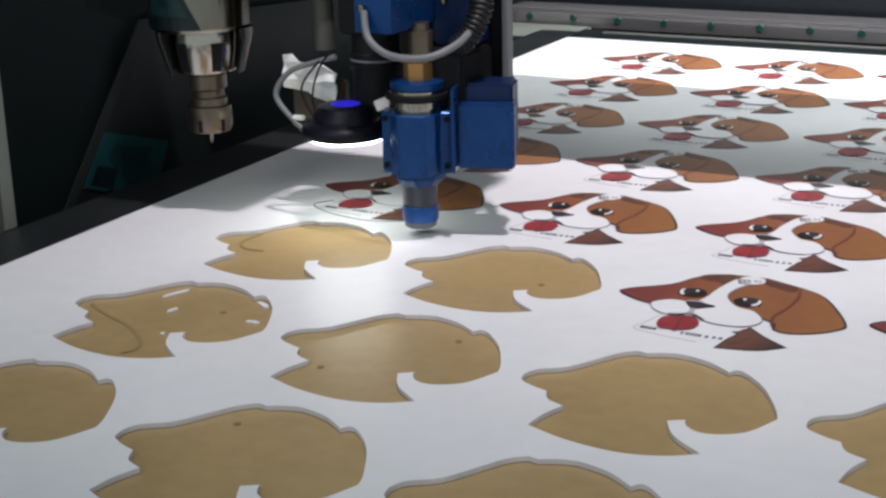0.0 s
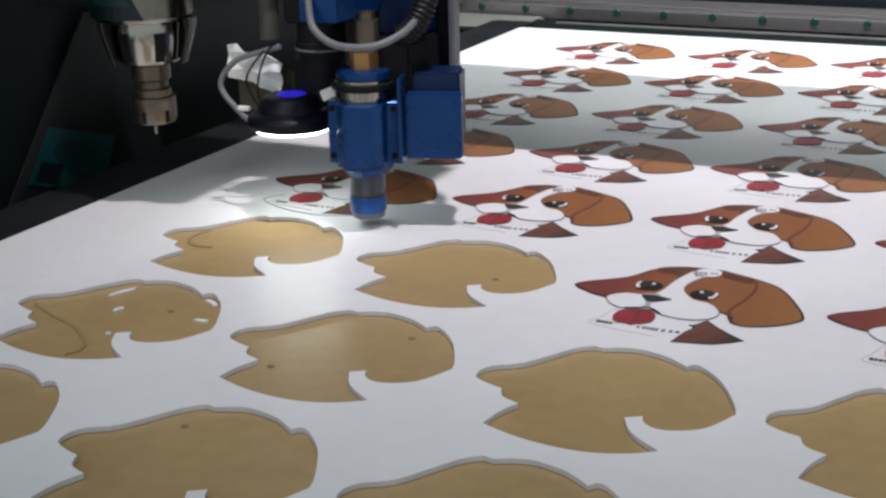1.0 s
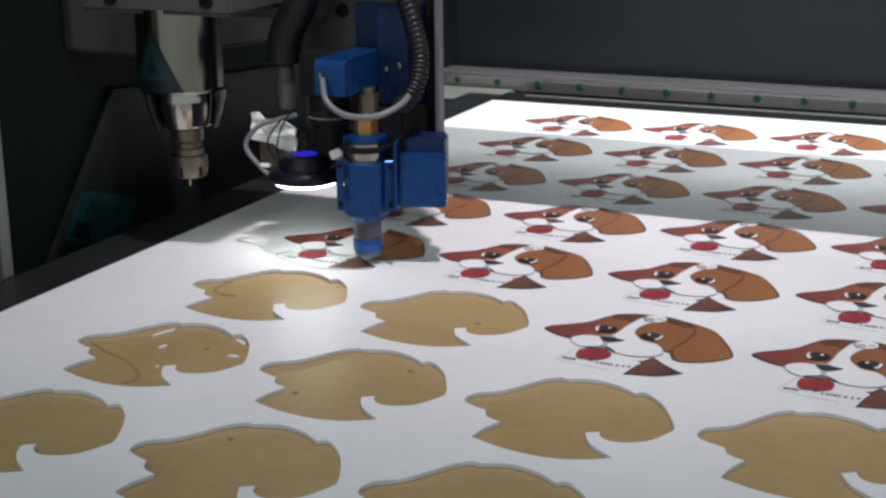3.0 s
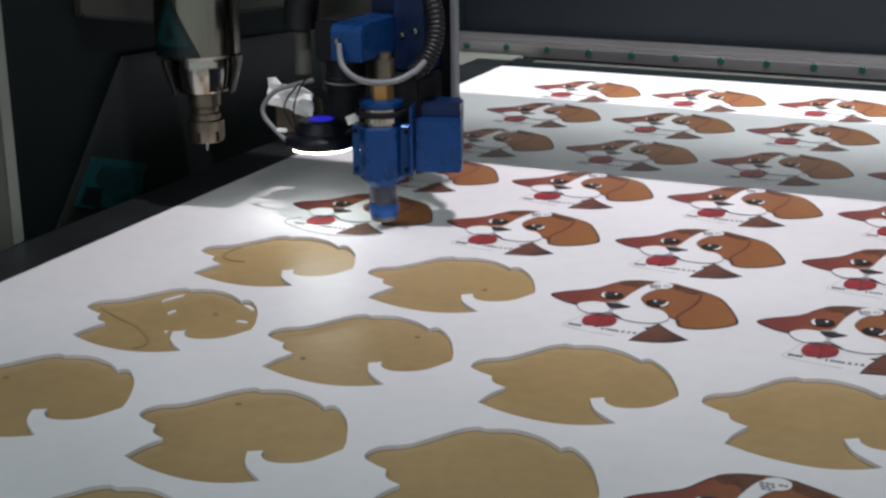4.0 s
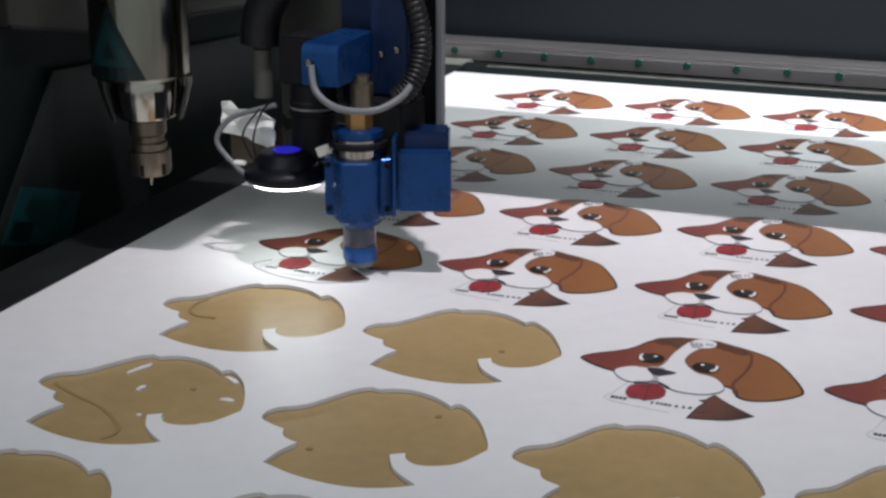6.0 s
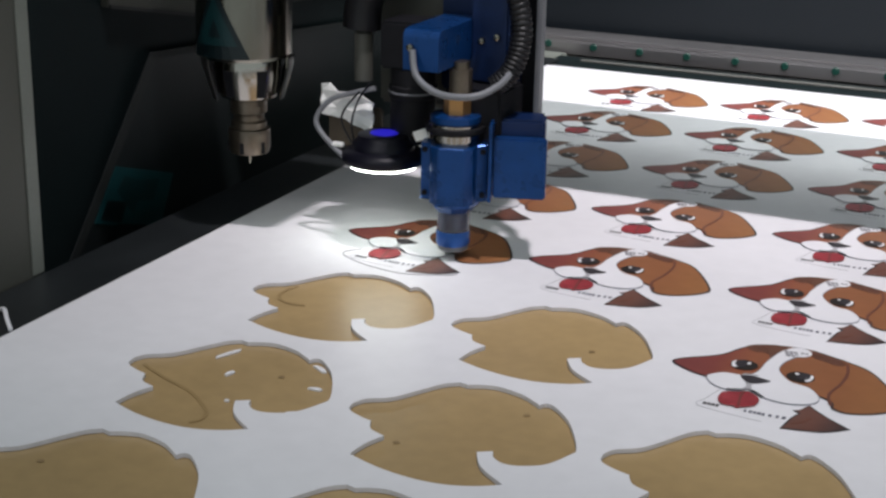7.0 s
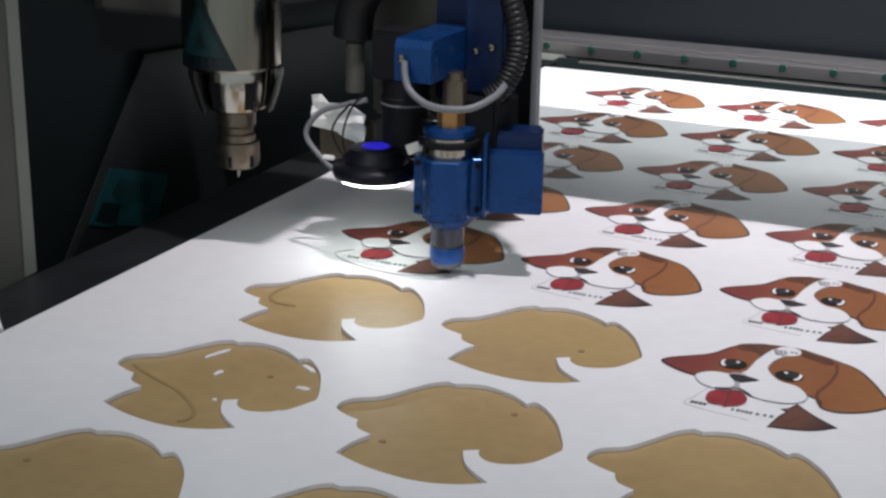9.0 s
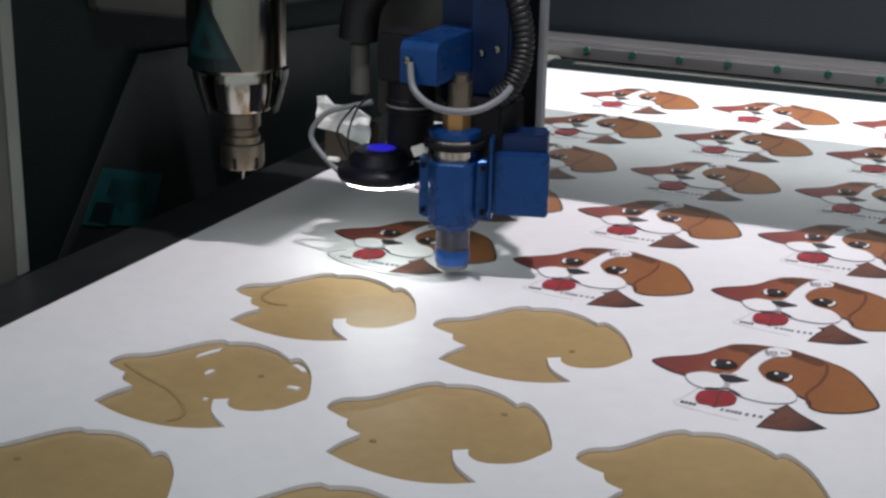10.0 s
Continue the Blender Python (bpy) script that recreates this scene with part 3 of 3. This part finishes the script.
    part("ring_lamp", bm, RING, ring, "glowing white ring lamp")
    bm = lathe([(0.0180, 0.0825), (0.0180, 0.118), (0.0192, 0.119), (0.0192, 0.128), (0.0180, 0.129), (0.0180, 0.142)], cx + 0.015, cy + 0.022, 40)
    smooth_by_angle(part("camera_lens", bm, BLACK, ring))
    part("camera_body", box(cx - 0.006, cx + 0.036, cy + 0.004, cy + 0.042, 0.1425, 0.180, 0.002), BLACK, ring, "black square camera body")
    bm = lathe([(0.0193, 0.1225), (0.0197, 0.1228), (0.0197, 0.1238), (0.0193, 0.1241)], cx + 0.015, cy + 0.022, 40)
    smooth_by_angle(part("lens_scale_ring", bm, CABLE, ring))
    bm = lathe([(0.0075, 0.128), (0.0075, 0.166), (0.0060, 0.168)], -0.0915, 0.024, 24)
    smooth_by_angle(part("pale_tube", bm, CREAM, ring, "pale grey plastic tube end"))
    label = part("wire_label", box(-0.0055, 0.0055, -0.001, 0.001, -0.0040, 0.0040, 0.0006), PAPER, ring, "small white wire label")
    label.matrix_basis = pose(-0.0285, -0.002, 0.0955, 0, -22, 10)
    screw = part("plate_screw", lathe([(0.0060, 0), (0.0060, 0.003), (0.0035, 0.003), (0.0035, 0.001)], seg=18), BLACK, ring)
    screw.matrix_basis = pose(-0.0560, 0.0695, 0.212, 90)
    led = part("indicator", lathe([(0.0112, -0.002), (0.0112, 0.0002), (0.0090, 0.0008)], 0, 0, 28), LED, ring, "blue glowing indicator")
    led.matrix_basis = Matrix.Translation((cx + 0.001, cy - 0.001, 0.0920))
    bm = tube([(-0.084, -0.008, 0.066), (-0.105, -0.004, 0.078), (-0.122, 0.0, 0.095), (-0.113, 0.006, 0.112), (-0.092, 0.010, 0.120), (-0.075, 0.012, 0.125)], 0.0022)
    smooth_by_angle(part("lamp_cable", bm, CABLE, ring, "grey cable of the ring lamp"), 60)
    bm = tube([(-0.085, 0.0, 0.075), (-0.092, 0.004, 0.095), (-0.088, 0.008, 0.115), (-0.078, 0.010, 0.13)], 0.0009, seg=6)
    tube([(-0.08, -0.004, 0.072), (-0.099, 0.0, 0.10), (-0.087, 0.008, 0.122)], 0.0009, bm, seg=6)
    part("thin_wires", bm, RUBBER, ring)
    bm = bmesh.new()
    rng = random.Random(4)
    grid = [[bm.verts.new((-0.129 + 0.048 * a / 6, 0.016 + rng.uniform(-0.002, 0.002) + 0.006 * abs(a - 4) / 4, 0.098 - 0.013 * (a / 6) ** 2 + (0.024 + 0.0035 * (a in (4, 5)) - 0.003 * (a == 2)) * b / 5 + rng.uniform(-0.0014, 0.0014))) for b in range(6)] for a in range(7)]
    for a in range(6):
        for b in range(5):
            bm.faces.new((grid[a][b], grid[a + 1][b], grid[a + 1][b + 1], grid[a][b + 1]))
    ext = bmesh.ops.extrude_face_region(bm, geom=bm.faces[:])
    bmesh.ops.translate(bm, verts=[v for v in ext["geom"] if isinstance(v, bmesh.types.BMVert)], vec=(0, 0.002, 0))
    part("tape_tag", bm, PAPER, ring, "crumpled white tape tag")
    part("tag_bracket", box(-0.126, -0.078, 0.028, 0.036, 0.070, 0.104, 0.002), TAGBROWN, ring)
    # Small white box that stands in for a glint left of the housing.
    clip = part("white_glint_box", box(-0.005, 0.005, -0.002, 0.002, -0.0017, 0.0017, 0.0007), PAPER, ring)
    clip.matrix_basis = pose(-0.100, -0.004, 0.0800, 0, 0, 0)

    # laser head
    prof = [(-0.0255, -0.008), (-0.0178, -0.010), (-0.0166, -0.019), (-0.010, -0.0255), (0.010, -0.0255), (0.0166, -0.019), (0.0178, -0.010), (0.0265, -0.008), (0.0265, 0.02), (-0.0255, 0.02)]
    bm = slab([Vector(p) for p in prof], 0.049, 0.0935)
    bmesh.ops.bevel(bm, geom=bm.edges[:], offset=0.0008, segments=1, affect="EDGES")
    block = part("lens_block", bm, BLUE, ob, "blue anodised laser lens block")
    block.matrix_basis = pose(0, 0, 0, 0, 0, 17)
    bm = lathe([(0.0205, 0.0495), (0.0195, 0.044), (0.0145, 0.0385)], 0, 0, 8)
    smooth_by_angle(part("block_taper", bm, BLUE, block), 30)
    for x, y, z in ((-0.0222, -0.0083, 0.054), (0.0228, -0.0083, 0.054), (-0.0222, -0.0083, 0.0885), (0.0228, -0.0083, 0.0885)):
        s = part("screw", lathe([(0.0022, 0), (0.0022, 0.0022), (0.0012, 0.0022), (0.0012, 0.001)], seg=14), BLACK, block)
        s.matrix_basis = Matrix.Translation((x, y, z)) @ pose(0, 0, 0, 90)
    part("side_plate", box(0.0280, 0.0305, -0.0215, 0.02, 0.0515, 0.1125, 0.0005), BLUE, block)
    part("side_block", box(0.0310, 0.0715, -0.012, 0.0, 0.0530, 0.1, 0.0012), BLUE, block, "blue side block")
    part("side_block_top", box(0.020, 0.069, 0.0005, 0.03, 0.062, 0.1125, 0.002), NAVYSHADE, block)
    bm = lathe([(0.0128, 0.0388), (0.0128, 0.0225)], 0, 0, 36)
    tube_ob = smooth_by_angle(part("glass_tube", bm, TUBE, block, "smoked clear nozzle tube"))
    tube_ob.visible_shadow = True
    smooth_by_angle(part("tube_core", lathe([(0.0085, 0.0388), (0.0085, 0.023)], 0, 0, 28), NAVYSHADE, block))
    bm = lathe([(0.0129, 0.0223), (0.0133, 0.0215), (0.0133, 0.012), (0.0125, 0.0105)], 0, 0, 36)
    smooth_by_angle(part("nozzle_band", bm, mat("bright_blue_nozzle", (0.010, 0.085, 0.34), 0.3, metal=0.2), block, "bright blue nozzle band"))
    bm = lathe([(0.0122, 0.0104), (0.0118, 0.007), (0.010, 0.0058), (0.003, 0.0058)], 0, 0, 36)
    smooth_by_angle(part("nozzle_tip", bm, CABLE, block, "pale nozzle tip"))
    bm = lathe([(0.0185, 0.0937), (0.0185, 0.0965), (0.0210, 0.097), (0.0210, 0.1015), (0.018, 0.102)], 0, 0, 40)
    smooth_by_angle(part("clamp_ring", bm, POLISHED, block))
    bm = lathe([(0.0225, 0.1025), (0.0232, 0.103), (0.0232, 0.1065), (0.0225, 0.107)], 0, 0, 40)
    smooth_by_angle(part("dark_ring", bm, BLACK, block))
    bm = lathe([(0.0208, 0.1072), (0.0208, 0.1092), (0.0190, 0.1098)], 0, 0, 40)
    smooth_by_angle(part("upper_ring", bm, POLISHED, block))
    bm = lathe([(0.0195, 0.11), (0.0195, 0.1145), (0.018, 0.1155)], 0, 0, 40)
    smooth_by_angle(part("blue_collar", bm, BLUE, block))
    part("brass_neck", lathe([(0.0105, 0.1157), (0.0105, 0.128)], 0.001, 0, 6), BRASS, block, "hexagonal brass neck")
    part("neck_tube", lathe([(0.009, 0.1282), (0.009, 0.150), (0.0065, 0.1505), (0.0065, 0.156)], 0.003, 0.002, 24), WARMSTEEL, block)
    own = [(-0.032 + 0.007 * (1 - math.cos(a)), 0.1765 + 0.007 * math.sin(a)) for a in [radians(15 * k) for k in range(7)]]
    bm = slab([Vector(p) for p in [(-0.032, 0.1525)] + own + [(0.048, 0.1835), (0.048, 0.1525)]], -0.0305, -0.0015)
    bmesh.ops.transform(bm, matrix=Matrix(((0, 0, 1, 0), (1, 0, 0, 0), (0, 1, 0, 0), (0, 0, 0, 1))), verts=bm.verts[:])
    upper = smooth_by_angle(part("mirror_box", bm, BLUE, ob, "blue anodised mirror box"), 30)
    part("mirror_mount", box(-0.002, 0.030, 0.030, 0.06, 0.135, 0.2215, 0.002), NAVYSHADE, upper)
    part("blue_column", box(-0.040, 0.030, 0.061, 0.069, 0.12, 0.2215, 0.002), NAVYSHADE, upper, "blue column, coloured dark for the shade on it")
    for x, y, z in ((0.008, 0.0275, 0.168), (0.021, 0.0275, 0.172), (-0.024, -0.0335, 0.170)):
        s = part("adjusting_screw", lathe([(0.0026, 0), (0.0026, 0.004), (0.001, 0.0045)], seg=14), STEEL, upper)
        s.matrix_basis = pose(x, y + 0.002, z, 90)
    bm = tube([(-0.022, -0.034, 0.168), (-0.016, -0.040, 0.151), (0.0, -0.045, 0.1415), (0.018, -0.045, 0.139), (0.034, -0.038, 0.1405), (0.044, -0.022, 0.1465), (0.046, -0.008, 0.152)], 0.0026)
    smooth_by_angle(part("air_hose", bm, CABLE, upper, "grey air hose in a loop"), 60)
    bm = tube([(0.026, 0.022, 0.262), (0.029, 0.022, 0.238), (0.037, 0.021, 0.212), (0.0435, 0.020, 0.188), (0.0440, 0.017, 0.167), (0.0385, 0.012, 0.149), (0.028, 0.008, 0.138)], 0.0085, steps=16, seg=16, rib=0.0010)
    smooth_by_angle(part("corrugated_hose", bm, RUBBER, upper, "black corrugated hose"))
    part("dark_bracket", box(-0.012, 0.034, 0.006, 0.056, 0.094, 0.134, 0.002), BLACK, upper)
    bm = tube([(-0.045, 0.035, 0.40), (-0.058, 0.03, 0.28), (-0.073, 0.026, 0.226), (-0.090, 0.025, 0.195), (-0.0935, 0.0245, 0.170)], 0.0155)
    smooth_by_angle(part("cable_sleeve", bm, RUBBER, upper), 60)
    return ob


GANTRY, CARRIAGE = gantry(), carriage()

# ---------------------------------------------------------------- the dark side of the machine
post = tagged(part("side_post", box(-0.366, -0.284, -0.30, -0.137, -0.05, 0.60, 0.003), CREAM), "grey painted upright post beside the table", "post")
part("edge_strip", box(-0.2838, -0.2826, -0.151, -0.1375, -0.0010, 0.60, 0.0004), PLATE, post, "paler strip along the post edge")

tagged(smooth_by_angle(part("loose_wire", tube([(-0.256, -0.221, 0.0006), (-0.246, -0.228, 0.0042), (-0.235, -0.239, 0.0030), (-0.224, -0.249, 0.0008)], 0.0016), PALE), 60), "short loose white wire on the dark table border", "wire")


def side_bracket():
    ob = tagged(new("side_cover"), "dark grey sloping machine cover with a teal sticker", "machine cover")
    own = bmesh.new()
    a = [(-0.36, -0.014, -0.05), (-0.36, 0.75, -0.05), (-0.36, 0.75, 0.07), (-0.36, 0.123, 0.116)]
    lo = [own.verts.new(p) for p in a]
    hi = [own.verts.new((p[0] - 0.0006, p[1], p[2])) for p in a]
    own.faces.new(lo)
    own.faces.new(hi)
    for k in range(4):
        own.faces.new((lo[k], lo[(k + 1) % 4], hi[(k + 1) % 4], hi[k]))
    part("cover_panel", own, COVER, ob)

    def patch(name, material, x, corners, label=""):
        st = bmesh.new()
        rows = [[st.verts.new((q, y, z)) for y, z in corners] for q in (-0.3600, x)]
        st.faces.new(rows[0])
        st.faces.new(rows[1])
        for k in range(len(corners)):
            n = (k + 1) % len(corners)
            st.faces.new((rows[0][k], rows[0][n], rows[1][n], rows[1][k]))
        return part(name, st, material, ob, label)

    patch("sticker", TEAL, -0.3592, ((0.028, -0.020), (0.062, 0.024), (0.152, -0.004), (0.128, -0.049)), "teal warning sticker")
    patch("sticker_picture", TEALFACE, -0.3590, ((0.062, 0.001), (0.075, 0.012), (0.100, 0.002), (0.128, -0.003), (0.118, -0.022), (0.094, -0.016), (0.084, -0.026)))
    patch("sticker_block", TEALDARK, -0.3590, ((0.036, -0.019), (0.048, -0.004), (0.076, -0.013), (0.066, -0.030)))
    patch("sticker_rule", TEAL, -0.3590, ((0.0295, -0.0205), (0.0305, -0.0190), (0.060, -0.0290), (0.059, -0.0305)))
    patch("cover_edge_band", EDGEGREY, -0.3594, ((-0.0135, -0.0495), (-0.0005, -0.0495), (0.1330, 0.1085), (0.749, 0.0655), (0.749, 0.0695), (0.1231, 0.1155)), "slightly paler band along the cover edge")
    return ob


def upper_cover():
    own = bmesh.new()
    # Sloped lower edge is placed to fit the camera's view.
    edge = [(0.064, 0.1645), (0.195, 0.1390), (0.75, 0.105), (0.75, 0.32), (0.064, 0.32)]
    rows = [[own.verts.new((x, y, z)) for y, z in edge] for x in (-0.3685, -0.360)]
    own.faces.new(rows[0])
    own.faces.new(rows[1])
    for k in range(5):
        n = (k + 1) % 5
        own.faces.new((rows[0][k], rows[0][n], rows[1][n], rows[1][k]))
    bmesh.ops.bevel(own, geom=own.edges[:], offset=0.001, segments=2, affect="EDGES")
    ob = tagged(part("upper_cover", own, SHADEDCREAM), "cream cover plate on the dark side panel, coloured darker for shade", "machine cover")
    lip = bmesh.new()
    low = [(0.0645, 0.1640), (0.195, 0.1386), (0.749, 0.1046), (0.749, 0.1076), (0.195, 0.1416), (0.0645, 0.1670)]
    rows = [[lip.verts.new((x, y, z)) for y, z in low] for x in (-0.3599, -0.3575)]
    lip.faces.new(rows[0])
    lip.faces.new(rows[1])
    for k in range(6):
        n = (k + 1) % 6
        lip.faces.new((rows[0][k], rows[0][n], rows[1][n], rows[1][k]))
    part("folded_lip", lip, EDGEGREY, ob)
    return ob


side_bracket()
upper_cover()


# ---------------------------------------------------------------- what moves
def motions():
    spots = [(0, 0.0151, -0.0336), (0.5, 0.0131, -0.0298), (1, 0.0081, -0.0269), (1.5, -0.0075, -0.0168), (2, -0.0139, -0.0030), (2.5, -0.0151, 0.0110),
             (4, -0.0100, 0.0240), (4.5, -0.0235, 0.0490), (5, -0.0288, 0.0474), (5.2, -0.0275, 0.0430), (5.5, -0.0124, 0.0149), (6, -0.0141, 0.0164), (7.5, -0.0224, 0.0420),
             (8, -0.0105, 0.0165), (8.5, -0.0070, 0.0086), (9, -0.0030, 0.0005), (9.5, 0.0023, -0.0007), (10, 0.0079, 0.0005)]
    # Beam offsets fitted to the front edge of its shadow, apart from the carriage.
    beam = [(0, -0.042), (0.5, -0.039), (1, -0.036), (1.5, -0.030), (2, -0.007), (2.5, 0.002), (4, 0.013), (5, 0.008), (5.5, 0.005), (6, 0.008), (7.5, 0.006), (8.5, -0.006), (10, -0.016)]
    walk(CARRIAGE, [(t, pose(x, y, 0)) for t, x, y in spots])
    walk(GANTRY, [(t, pose(0, y, 0)) for t, y in beam])


motions()
